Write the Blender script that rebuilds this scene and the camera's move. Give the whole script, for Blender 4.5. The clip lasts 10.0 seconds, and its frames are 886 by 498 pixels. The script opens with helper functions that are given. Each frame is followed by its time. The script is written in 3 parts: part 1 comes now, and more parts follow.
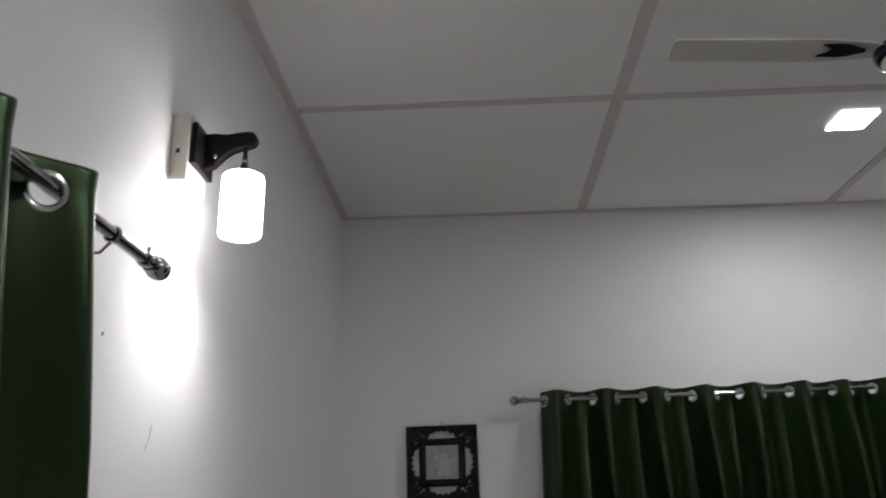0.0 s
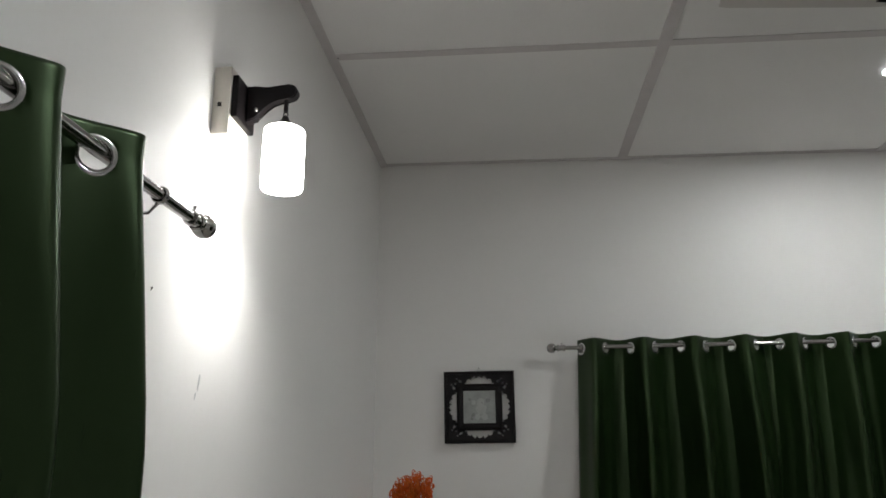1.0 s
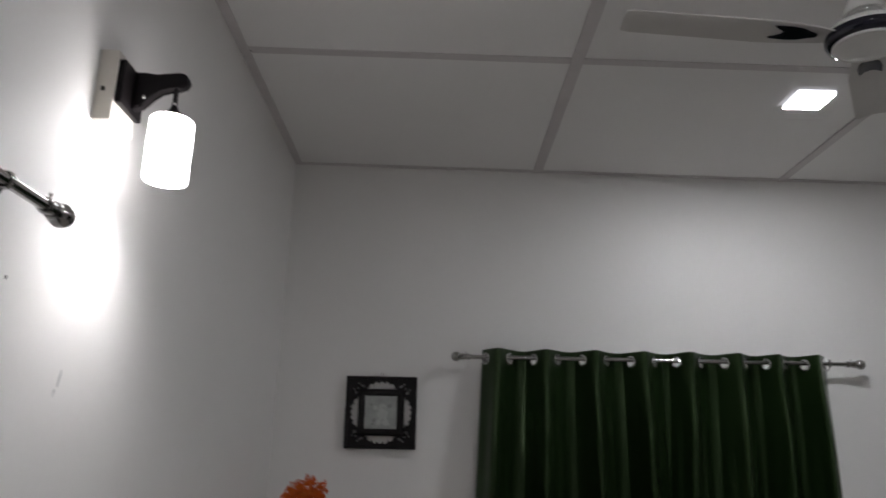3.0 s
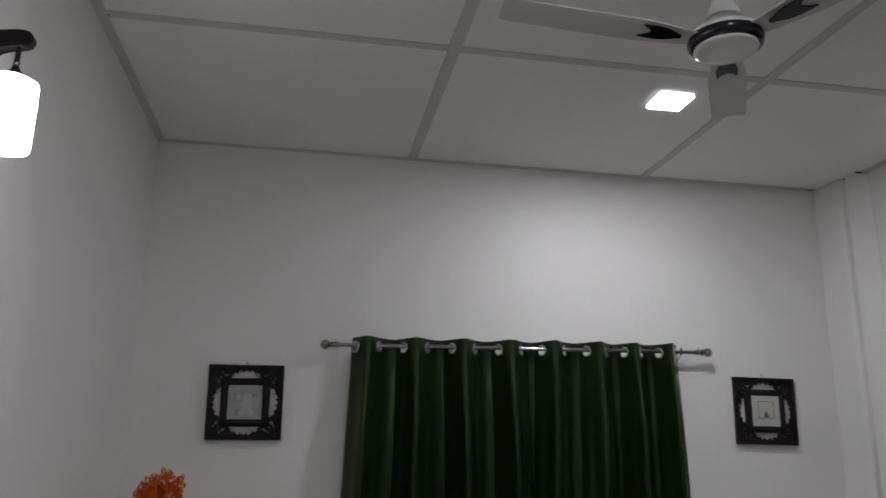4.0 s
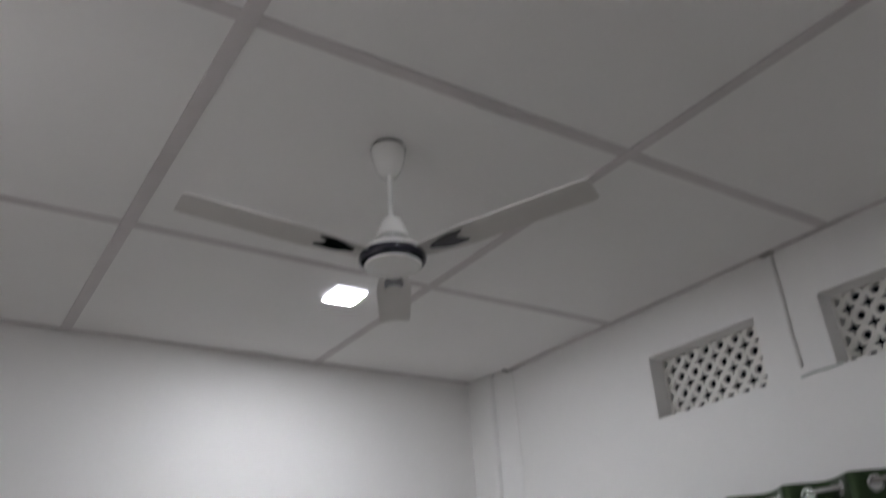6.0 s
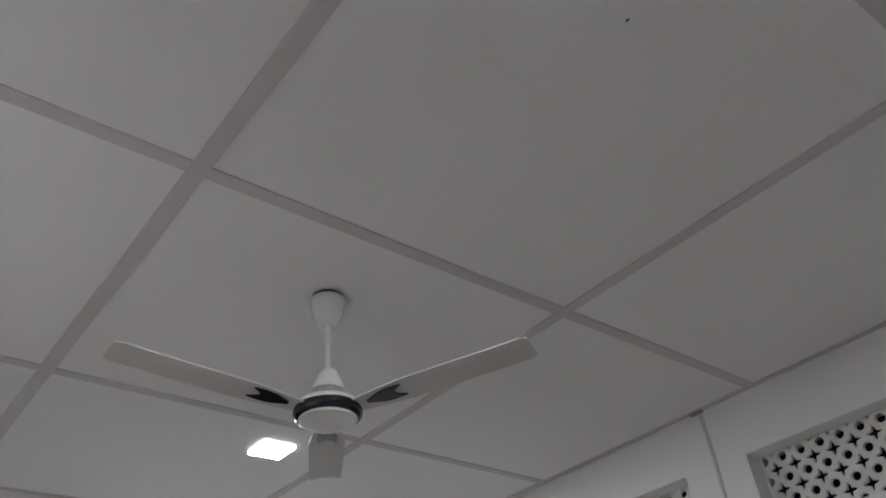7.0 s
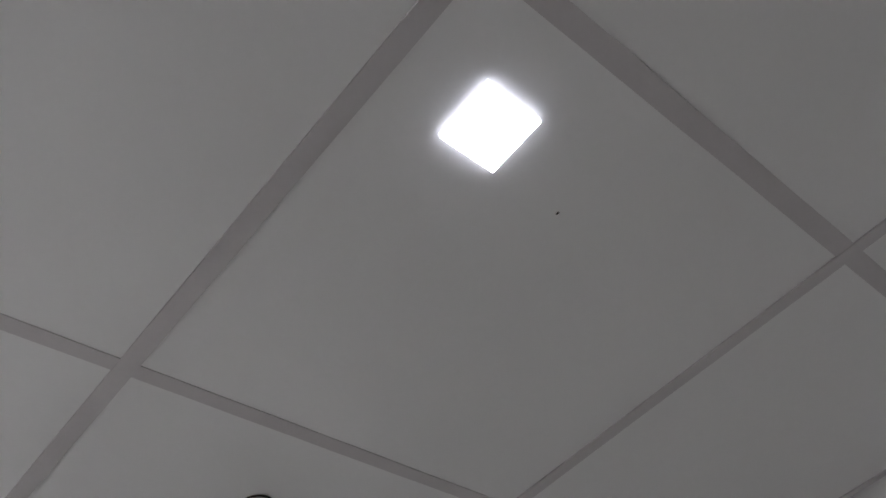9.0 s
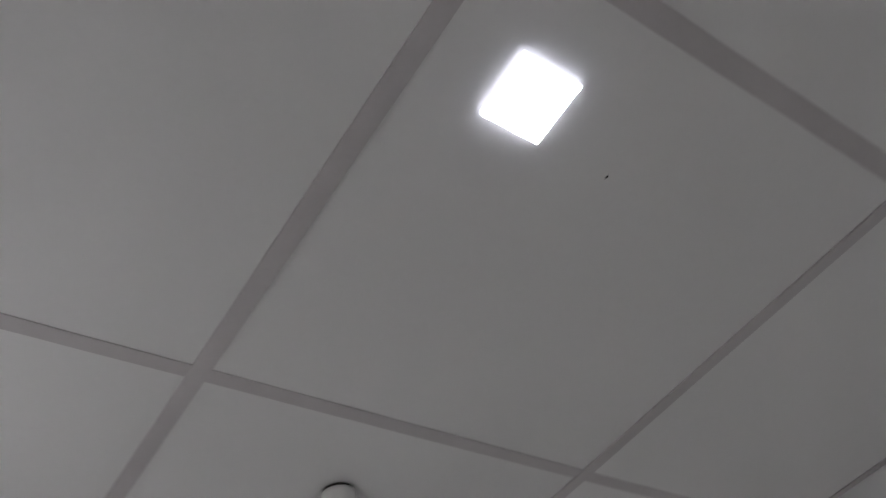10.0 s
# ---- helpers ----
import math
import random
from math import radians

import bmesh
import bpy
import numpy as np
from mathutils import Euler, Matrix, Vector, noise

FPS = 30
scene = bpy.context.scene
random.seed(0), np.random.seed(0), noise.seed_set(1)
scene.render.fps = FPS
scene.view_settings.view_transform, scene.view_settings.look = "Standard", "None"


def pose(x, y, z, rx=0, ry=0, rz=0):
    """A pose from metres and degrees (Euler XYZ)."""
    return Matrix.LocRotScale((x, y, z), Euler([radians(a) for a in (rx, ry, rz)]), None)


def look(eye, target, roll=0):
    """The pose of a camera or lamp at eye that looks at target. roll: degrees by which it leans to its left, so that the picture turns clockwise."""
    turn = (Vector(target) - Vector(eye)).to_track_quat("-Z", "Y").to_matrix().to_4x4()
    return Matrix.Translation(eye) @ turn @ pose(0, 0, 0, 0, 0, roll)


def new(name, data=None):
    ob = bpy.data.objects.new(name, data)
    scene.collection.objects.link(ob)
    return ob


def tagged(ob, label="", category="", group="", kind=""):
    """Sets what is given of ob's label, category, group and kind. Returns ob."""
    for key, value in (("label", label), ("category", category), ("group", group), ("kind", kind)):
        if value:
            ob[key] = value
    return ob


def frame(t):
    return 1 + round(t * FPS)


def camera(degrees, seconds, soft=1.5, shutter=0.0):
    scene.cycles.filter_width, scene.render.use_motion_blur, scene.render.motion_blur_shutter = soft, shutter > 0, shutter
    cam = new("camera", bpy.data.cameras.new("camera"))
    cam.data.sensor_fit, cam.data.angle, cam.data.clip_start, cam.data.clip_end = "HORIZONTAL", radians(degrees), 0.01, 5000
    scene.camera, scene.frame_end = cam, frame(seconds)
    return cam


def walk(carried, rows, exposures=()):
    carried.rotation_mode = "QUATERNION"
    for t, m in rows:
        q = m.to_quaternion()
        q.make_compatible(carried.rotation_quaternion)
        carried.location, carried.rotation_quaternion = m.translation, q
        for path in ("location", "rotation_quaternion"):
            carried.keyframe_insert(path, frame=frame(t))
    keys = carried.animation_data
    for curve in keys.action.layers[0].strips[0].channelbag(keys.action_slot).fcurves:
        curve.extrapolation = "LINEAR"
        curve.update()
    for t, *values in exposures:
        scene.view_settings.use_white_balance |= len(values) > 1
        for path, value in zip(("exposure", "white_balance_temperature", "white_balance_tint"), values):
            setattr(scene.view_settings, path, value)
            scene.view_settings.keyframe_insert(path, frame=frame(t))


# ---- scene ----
cam = camera(60.25, 10.0, 1.6, 0.5)
PATH = [
    (0, (0.676, -3.644, 1.581), (0.593, -1.753, 2.226), -1.0),
    (0.2, (0.669, -3.636, 1.589), (0.538, -1.733, 2.189), -0.3),
    (0.5, (0.66, -3.632, 1.599), (0.513, -1.705, 2.113), -0.2),
    (1, (0.666, -3.651, 1.611), (0.485, -1.723, 2.109), 0.1),
    (1.5, (0.677, -3.673, 1.62), (0.485, -1.745, 2.116), 0.3),
    (2, (0.696, -3.686, 1.63), (0.497, -1.77, 2.167), 0.5),
    (2.2, (0.702, -3.678, 1.629), (0.528, -1.77, 2.2), 0.2),
    (3.3, (0.774, -3.614, 1.622), (0.878, -1.68, 2.119), 2.1),
    (3.5, (0.76, -3.606, 1.618), (0.95, -1.68, 2.121), 1.4),
    (4, (0.766, -3.59, 1.623), (1.096, -1.679, 2.115), 0.9),
    (4.5, (0.767, -3.607, 1.626), (1.192, -1.711, 2.1), 0.5),
    (4.7, (0.771, -3.605, 1.637), (1.267, -1.725, 2.103), 0.3),
    (5, (0.79, -3.612, 1.664), (1.499, -1.815, 2.184), -1.1),
    (5.2, (0.795, -3.614, 1.672), (1.601, -1.897, 2.305), -1.8),
    (5.5, (0.787, -3.624, 1.69), (1.707, -2.01, 2.431), -2.8),
    (5.7, (0.787, -3.635, 1.702), (1.767, -2.075, 2.48), -3.1),
    (6, (0.788, -3.617, 1.714), (1.821, -2.147, 2.594), -3.6),
    (6.2, (0.795, -3.612, 1.721), (1.835, -2.236, 2.733), -4.0),
    (7.3, (0.739, -3.624, 1.725), (1.81, -2.491, 2.977), -7.0),
    (7.5, (0.732, -3.637, 1.719), (1.77, -2.558, 3.046), -7.9),
    (8, (0.743, -3.631, 1.708), (1.712, -2.691, 3.183), -9.4),
    (8.5, (0.731, -3.617, 1.712), (1.75, -2.779, 3.215), -12.6),
    (9, (0.747, -3.582, 1.727), (1.772, -2.815, 3.264), -14.8),
    (9.5, (0.744, -3.591, 1.729), (1.766, -2.819, 3.266), -14.4),
    (10, (0.724, -3.578, 1.74), (1.691, -2.695, 3.251), -16.6),
]
EXPOSURES = [(0, -0.36, 6600, 12), (0.5, -0.23, 6750, 10), (1.0, -0.14, 6800, 8), (2.0, -0.24, 6850, 8), (3.4, -0.57, 6600, 15), (4.0, -0.38, 6600, 15), (4.6, -0.17, 6600, 14),
             (5.2, -0.03, 6550, 14), (6.0, 0.01, 6500, 14), (7.5, 0.09, 6400, 13), (10, 0.10, 6350, 14)]
walk(cam, [(t, look(eye, target, roll)) for t, eye, target, roll in PATH], EXPOSURES)

# ---- world: night outside, the room is lit by its own lamps ----
world = bpy.data.worlds.new("night")
scene.world = world
world.use_nodes = True
world.node_tree.nodes["Background"].inputs[0].default_value = (0.02, 0.025, 0.04, 1)
world.node_tree.nodes["Background"].inputs[1].default_value = 0.05

LED_POWER = 268.0
SCONCE_POWER = 21.0
BULB_POWER = 760.0
W, L, H = 3.52, 5.4, 3.0      # the room: x 0..W, y -L..0, z 0..H
T = 0.15                      # wall thickness


# ---- materials ----
def material(name, colour, rough=0.5, metal=0.0, var=0.06, scale=3.0, grain=60.0, bump=0.05, spec=0.5, coat=0.0, sheen=0.0):
    """A painted, woven or metal surface: colour varied at two scales, with fine relief."""
    m = bpy.data.materials.new(name)
    m.use_nodes = True
    n, k = m.node_tree.nodes, m.node_tree.links
    b = n["Principled BSDF"]
    b.inputs["Roughness"].default_value = rough
    b.inputs["Metallic"].default_value = metal
    b.inputs["Specular IOR Level"].default_value = spec
    b.inputs["Coat Weight"].default_value = coat
    b.inputs["Sheen Weight"].default_value = sheen
    co = n.new("ShaderNodeTexCoord")
    big = n.new("ShaderNodeTexNoise")
    big.inputs["Scale"].default_value = scale
    big.inputs["Detail"].default_value = 5
    fine = n.new("ShaderNodeTexNoise")
    fine.inputs["Scale"].default_value = grain
    fine.inputs["Detail"].default_value = 4
    for x in (big, fine):
        k.new(co.outputs["Object"], x.inputs["Vector"])
    add = n.new("ShaderNodeMath")
    add.operation = "MULTIPLY_ADD"
    k.new(fine.outputs["Fac"], add.inputs[0])
    add.inputs[1].default_value = 0.35
    k.new(big.outputs["Fac"], add.inputs[2])
    ramp = n.new("ShaderNodeMapRange")
    k.new(add.outputs[0], ramp.inputs["Value"])
    ramp.inputs["From Min"].default_value = 0.3
    ramp.inputs["From Max"].default_value = 1.05
    ramp.inputs["To Min"].default_value = 1 - var
    ramp.inputs["To Max"].default_value = 1 + var
    mul = n.new("ShaderNodeVectorMath")
    mul.operation = "SCALE"
    mul.inputs[0].default_value = colour
    k.new(ramp.outputs[0], mul.inputs["Scale"])
    k.new(mul.outputs[0], b.inputs["Base Color"])
    if bump:
        bp = n.new("ShaderNodeBump")
        bp.inputs["Strength"].default_value = bump
        bp.inputs["Distance"].default_value = 0.002
        k.new(add.outputs[0], bp.inputs["Height"])
        k.new(bp.outputs[0], b.inputs["Normal"])
    return m


def glowing(name, colour, strength):
    m = bpy.data.materials.new(name)
    m.use_nodes = True
    b = m.node_tree.nodes["Principled BSDF"]
    b.inputs["Base Color"].default_value = (0.9, 0.9, 0.9, 1)
    b.inputs["Roughness"].default_value = 0.3
    b.inputs["Emission Color"].default_value = (*colour, 1)
    b.inputs["Emission Strength"].default_value = strength
    return m


def satin(name, colour):
    """Heavy satin: fine upright threads, slubs and a soft gloss."""
    m = material(name, colour, rough=0.34, var=0.22, scale=5, grain=220, bump=0.06, spec=0.66, sheen=0.0)
    m.node_tree.nodes["Principled BSDF"].inputs["Specular Tint"].default_value = (0.64, 0.92, 0.52, 1)
    n, k = m.node_tree.nodes, m.node_tree.links
    co = n.new("ShaderNodeTexCoord")
    mp = n.new("ShaderNodeMapping")
    mp.inputs["Scale"].default_value = (260, 260, 5)
    th = n.new("ShaderNodeTexNoise")
    th.inputs["Scale"].default_value = 1.0
    k.new(co.outputs["Object"], mp.inputs["Vector"])
    k.new(mp.outputs[0], th.inputs["Vector"])
    rg = n.new("ShaderNodeMapRange")
    rg.inputs["To Min"].default_value = 0.24
    rg.inputs["To Max"].default_value = 0.38
    k.new(th.outputs["Fac"], rg.inputs["Value"])
    k.new(rg.outputs[0], n["Principled BSDF"].inputs["Roughness"])
    return m


M_WALL = material("wall_paint", (0.80, 0.785, 0.77), rough=0.50, var=0.03, scale=1.6, grain=45, bump=0.10, spec=0.4)
M_PANEL = material("ceiling_panel", (0.80, 0.785, 0.77), rough=0.75, var=0.03, scale=1.3, grain=60, bump=0.02, spec=0.2)
M_STRIP = material("ceiling_strip", (0.585, 0.55, 0.547), rough=0.7, var=0.07, scale=6, grain=80, bump=0.08, spec=0.2)
M_FLOOR = material("floor_tile", (0.50, 0.465, 0.435), rough=0.25, var=0.05, scale=2, grain=30, bump=0.02)
M_GREEN = satin("green_satin", (0.0050, 0.0120, 0.0031))
M_STEEL = material("brushed_steel", (0.38, 0.37, 0.36), rough=0.15, metal=1.0, var=0.08, scale=20, grain=200, bump=0.02)
M_CHROME = material("chrome_ring", (0.72, 0.72, 0.72), rough=0.14, metal=1.0, var=0.04, scale=20, grain=200, bump=0.0)
M_BLACKWOOD = material("black_wood", (0.008, 0.0065, 0.007), rough=0.40, var=0.3, scale=14, grain=120, bump=0.25, spec=0.16)
M_LACQUER = material("black_lacquer", (0.009, 0.007, 0.0075), rough=0.5, var=0.3, scale=25, grain=150, bump=0.25, spec=0.22)
M_BOARD = material("cream_board", (0.62, 0.58, 0.52), rough=0.5, var=0.07, scale=10, grain=90, bump=0.1)
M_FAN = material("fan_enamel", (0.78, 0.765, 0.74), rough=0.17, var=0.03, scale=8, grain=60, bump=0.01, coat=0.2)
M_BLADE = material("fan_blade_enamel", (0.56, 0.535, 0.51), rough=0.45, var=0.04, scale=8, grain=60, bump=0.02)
M_NAVY = material("dark_navy_enamel", (0.010, 0.010, 0.018), rough=0.14, var=0.1, scale=20, grain=60, bump=0.0)
M_WHITE = material("white_plastic", (0.8, 0.8, 0.79), rough=0.4, var=0.03, scale=12, grain=80, bump=0.02)
M_JALI = material("whitewashed_cement", (0.76, 0.74, 0.70), rough=0.8, var=0.08, scale=12, grain=150, bump=0.3, spec=0.2)
M_PAPER = material("aged_print", (0.33, 0.345, 0.33), rough=0.35, var=0.22, scale=24, grain=90, bump=0.02)
M_PAPER_LIGHT = material("pale_print", (0.52, 0.52, 0.48), rough=0.35, var=0.08, scale=16, grain=90, bump=0.02)
M_SMUDGE = material("print_smudge", (0.25, 0.26, 0.25), rough=0.5, var=0.2, scale=40, grain=90, bump=0.0)
M_INK = material("grey_ink", (0.10, 0.10, 0.10), rough=0.5, var=0.2, scale=40, grain=90, bump=0.0)
M_WASH = material("pale_wash", (0.43, 0.445, 0.43), rough=0.4, var=0.1, scale=40, grain=90, bump=0.0)
M_SCUFF = material("scuff_grey", (0.50, 0.50, 0.50), rough=0.8, var=0.3, scale=60, grain=200, bump=0.0)
# for specks, cracks and wire, also the painted shade over the fan canopy
M_SPOT_SHADE = material("dark_speck_and_shade", (0.03, 0.025, 0.02), rough=0.8, var=0.2, scale=60, grain=200, bump=0.0)
M_CABLE = material("grey_conduit", (0.60, 0.585, 0.56), rough=0.6, var=0.08, scale=20, grain=90, bump=0.05)
M_DARKWIRE = material("dull_wire", (0.30, 0.28, 0.26), rough=0.6, var=0.08, scale=20, grain=90, bump=0.05)
M_CABLE_PALE = material("pale_cable", (0.50, 0.52, 0.49), rough=0.5, var=0.08, scale=20, grain=90, bump=0.05)
M_ORANGE = material("orange_dried_flower", (0.60, 0.095, 0.008), rough=0.7, var=0.5, scale=40, grain=200, bump=0.1, spec=0.2)
M_STEM = material("orange_stem", (0.70, 0.17, 0.030), rough=0.75, var=0.25, scale=30, grain=120, bump=0.1, spec=0.2)
M_VASE = material("glazed_pot", (0.35, 0.22, 0.14), rough=0.3, var=0.15, scale=12, grain=60, bump=0.05)
M_LED = glowing("led_diffuser", (0.90, 0.955, 1.0), LED_POWER)
# added glow on the panel sides, imitates lens glare on the ceiling
M_HALO_RIM = glowing("led_halo_rim", (0.86, 0.89, 1.0), 3.5)
M_GLASS = glowing("lit_opal_glass", (0.97, 0.98, 1.0), SCONCE_POWER)
M_LAMP = glowing("bright_bulb", (0.97, 0.98, 1.0), BULB_POWER)
M_BULB = glowing("warm_bulb", (1.0, 0.45, 0.08), 6.0)


# ---- mesh helpers ----
def link(name, bm, mat, parent=None, label="", smooth=None):
    """A bmesh as one mesh object; smooth: the angle in degrees under which edges shade smooth."""
    bmesh.ops.recalc_face_normals(bm, faces=bm.faces[:])
    if smooth is not None:
        for f in bm.faces:
            f.smooth = True
        for e in bm.edges:
            e.smooth = e.calc_face_angle(0) < radians(smooth)
    me = bpy.data.meshes.new(name)
    bm.to_mesh(me)
    bm.free()
    for m in (mat if isinstance(mat, (list, tuple)) else [mat]):
        me.materials.append(m)
    ob = new(name, me)
    ob.parent = parent
    if label:
        ob["label"] = label
    return ob


def part(name, bm, mat, parent, label="", smooth=40):
    return link(name, bm, mat, parent, label, smooth)


def thing(name, at, label, category, group="", rz=0):
    e = new(name)
    e.empty_display_size = 0.05
    e.matrix_basis = pose(*at, 0, 0, rz)
    return tagged(e, label, category, group)


def box(bm, x0, x1, y0, y1, z0, z1, bevel=0.0):
    r = bmesh.ops.create_cube(bm, size=1.0, matrix=Matrix.Translation(((x0 + x1) / 2, (y0 + y1) / 2, (z0 + z1) / 2)) @ Matrix.Diagonal((x1 - x0, y1 - y0, z1 - z0, 1)))
    if bevel:
        vs = set(r["verts"])
        es = [e for e in bm.edges if e.verts[0] in vs and e.verts[1] in vs]
        bmesh.ops.bevel(bm, geom=es, offset=bevel, segments=2, affect="EDGES", profile=0.6)
    return bm


def lathe(bm, profile, steps=32, m=Matrix()):
    """Turns a profile of (radius, height) round z."""
    rings = []
    for r, z in profile:
        if r < 1e-6:
            rings.append([bm.verts.new(m @ Vector((0, 0, z)))])
        else:
            rings.append([bm.verts.new(m @ Vector((r * math.cos(2 * math.pi * i / steps), r * math.sin(2 * math.pi * i / steps), z))) for i in range(steps)])
    for a, b in zip(rings, rings[1:]):
        for i in range(steps):
            j = (i + 1) % steps
            if len(a) == 1 and len(b) == 1:
                continue
            if len(a) == 1:
                bm.faces.new((a[0], b[i], b[j]))
            elif len(b) == 1:
                bm.faces.new((a[i], a[j], b[0]))
            else:
                bm.faces.new((a[i], a[j], b[j], b[i]))
    return bm


def tube(bm, pts, radius, sides=8):
    """A round rod through points, with closed ends."""
    pts = [Vector(p) for p in pts]
    rings = []
    for i, p in enumerate(pts):
        d = (pts[min(i + 1, len(pts) - 1)] - pts[max(i - 1, 0)]).normalized()
        up = Vector((0, 0, 1)) if abs(d.z) < 0.9 else Vector((1, 0, 0))
        a = d.cross(up).normalized()
        b = d.cross(a)
        r = radius[i] if isinstance(radius, (list, tuple)) else radius
        rings.append([bm.verts.new(p + r * (math.cos(2 * math.pi * k / sides) * a + math.sin(2 * math.pi * k / sides) * b)) for k in range(sides)])
    for a, b in zip(rings, rings[1:]):
        for k in range(sides):
            j = (k + 1) % sides
            bm.faces.new((a[k], a[j], b[j], b[k]))
    bm.faces.new(rings[0])
    bm.faces.new(rings[-1][::-1])
    return bm


def torus(bm, centre, axis, big, small, steps=28, sides=8, flat=1.0):
    q = Vector(axis).normalized().to_track_quat("Z", "Y").to_matrix()
    rings = []
    for i in range(steps):
        a = 2 * math.pi * i / steps
        ring = []
        for k in range(sides):
            c = 2 * math.pi * k / sides
            r = big + small * math.cos(c)
            ring.append(bm.verts.new(Vector(centre) + q @ Vector((r * math.cos(a), r * math.sin(a), flat * small * math.sin(c)))))
        rings.append(ring)
    for i in range(steps):
        a, b = rings[i], rings[(i + 1) % steps]
        for k in range(sides):
            j = (k + 1) % sides
            bm.faces.new((a[k], b[k], b[j], a[j]))
    return bm


def prism(bm, outline, lift, m=Matrix()):
    """A flat outline of (x, y) raised by lift along z."""
    lo = [bm.verts.new(m @ Vector((x, y, 0))) for x, y in outline]
    hi = [bm.verts.new(m @ Vector((x, y, lift))) for x, y in outline]
    bm.faces.new(lo[::-1])
    bm.faces.new(hi)
    for i in range(len(lo)):
        j = (i + 1) % len(lo)
        bm.faces.new((lo[i], lo[j], hi[j], hi[i]))
    return bm


# ---- the room ----
VENTS = [(-1.904, -1.332, 2.485, 2.769), (-2.765, -2.190, 2.482, 2.764)]   # y0, y1, z0, z1 of the openings in the east wall


def structure(name, bm, mat, label, category, smooth=None):
    return tagged(link(name, bm, mat, None, "", smooth), label, category, "", "structure")


structure("floor", box(bmesh.new(), -T, W + T, -L - T, T, -0.15, 0.0), M_FLOOR, "pale glossy tiled floor of the room", "floor")
wall_north = structure("wall_north", box(bmesh.new(), -T, W + T, 0, T, 0, H + 0.1), M_WALL, "plain white painted wall behind the curtained window", "wall")
wall_west = structure("wall_west", box(bmesh.new(), -T, 0, -L, 0, 0, H + 0.1), M_WALL, "white painted wall with small scuffs beside the lamp", "wall")
structure("wall_south", box(bmesh.new(), -T, W + T, -L - T, -L, 0, H + 0.1), M_WALL, "plain white painted wall closing the room", "wall")

bm = bmesh.new()
ys = [-L, VENTS[1][0], VENTS[1][1], VENTS[0][0], VENTS[0][1], 0.0]
for i, (a, b) in enumerate(zip(ys, ys[1:])):
    if i in (1, 3):
        v = VENTS[1] if i == 1 else VENTS[0]
        box(bm, W, W + T, a, b, 0, v[2])
        box(bm, W, W + T, a, b, v[3], H + 0.1)
    else:
        box(bm, W, W + T, a, b, 0, H + 0.1)
bmesh.ops.remove_doubles(bm, verts=bm.verts[:], dist=0.0005)
structure("wall_east", bm, M_WALL, "white painted wall with two recessed vent openings", "wall")

# rounded casing in the north-east corner: a shallow pier and a boxed-in pipe beside it
bm = bmesh.new()
outline = [(W + 0.02, 0.02), (W - 0.066, 0.02), (W - 0.066, -0.01)]
outline += [(W - 0.048 - 0.018 * math.cos(a), -0.175 - 0.03 * math.sin(a)) for a in np.linspace(0, math.pi / 2, 7)]
outline += [(W - 0.024, -0.214)]
outline += [(W - 0.056 * math.cos(t * math.pi / 2) ** 1.3 + 0.0005, -0.222 - 0.125 * t) for t in np.linspace(0.12, 1, 14)]
outline += [(W + 0.02, -0.347)]
prism(bm, outline, H)
structure("corner_casing", bm, M_WALL, "white plastered rounded pipe casing in the corner", "casing", 50)

# ceiling: flat panels between cover strips, one mesh
bm = bmesh.new()
box(bm, -T, W + T, -L - T, T, H, H + 0.1)
STRIP_X = [(1.2195, 0.046), (2.447, 0.040)]
STRIP_Y = [(-1.143, 0.040, 0.0), (-2.266, 0.042, -0.044), (-3.420, 0.050, -0.130), (-4.72, 0.042, 0.0)]   # y at the west wall, width, slant


def strip(x0, x1, y0, y1, z, slant=0.0):
    """A cover strip with slightly uneven edges."""
    along_x = x1 - x0 > y1 - y0
    n = 40
    rows = []
    for i in range(n + 1):
        t = i / n
        wob = [0.0016 * noise.noise(Vector((t * 23 + s * 9.1, x0 * 3 + y0 * 5, s))) for s in (0, 1)]
        if along_x:
            x = x0 + (x1 - x0) * t
            a, b = y0 + slant * t + wob[0], y1 + slant * t + wob[1]
            rows.append([(x, a, H), (x, a, z), (x, b, z), (x, b, H)])
        else:
            y = y0 + (y1 - y0) * t
            rows.append([(x0 + wob[0], y, H), (x0 + wob[0], y, z), (x1 + wob[1], y, z), (x1 + wob[1], y, H)])
    vs = [[bm.verts.new(p) for p in r] for r in rows]
    for a, b in zip(vs, vs[1:]):
        for k in range(3):
            f = bm.faces.new((a[k], a[k + 1], b[k + 1], b[k]))
            f.material_index = 1
    for r in (vs[0], vs[-1]):
        bm.faces.new(r).material_index = 1


for x, w in STRIP_X:
    strip(x - w / 2, x + w / 2, -L, 0, H - 0.005)
for y, w, slant in STRIP_Y:
    strip(0, W, y - w / 2, y + w / 2, H - 0.0035, slant)
strip(0.0, 0.036, -L, 0, H - 0.0042)
strip(W - 0.03, W, -L, 0, H - 0.0042)
strip(0.036, W - 0.03, -0.03, 0, H - 0.003)
strip(0.036, W - 0.03, -L, -L + 0.03, H - 0.003)
structure("ceiling", bm, [M_PANEL, M_STRIP], "matt white ceiling panels with greyish cover strips", "ceiling")

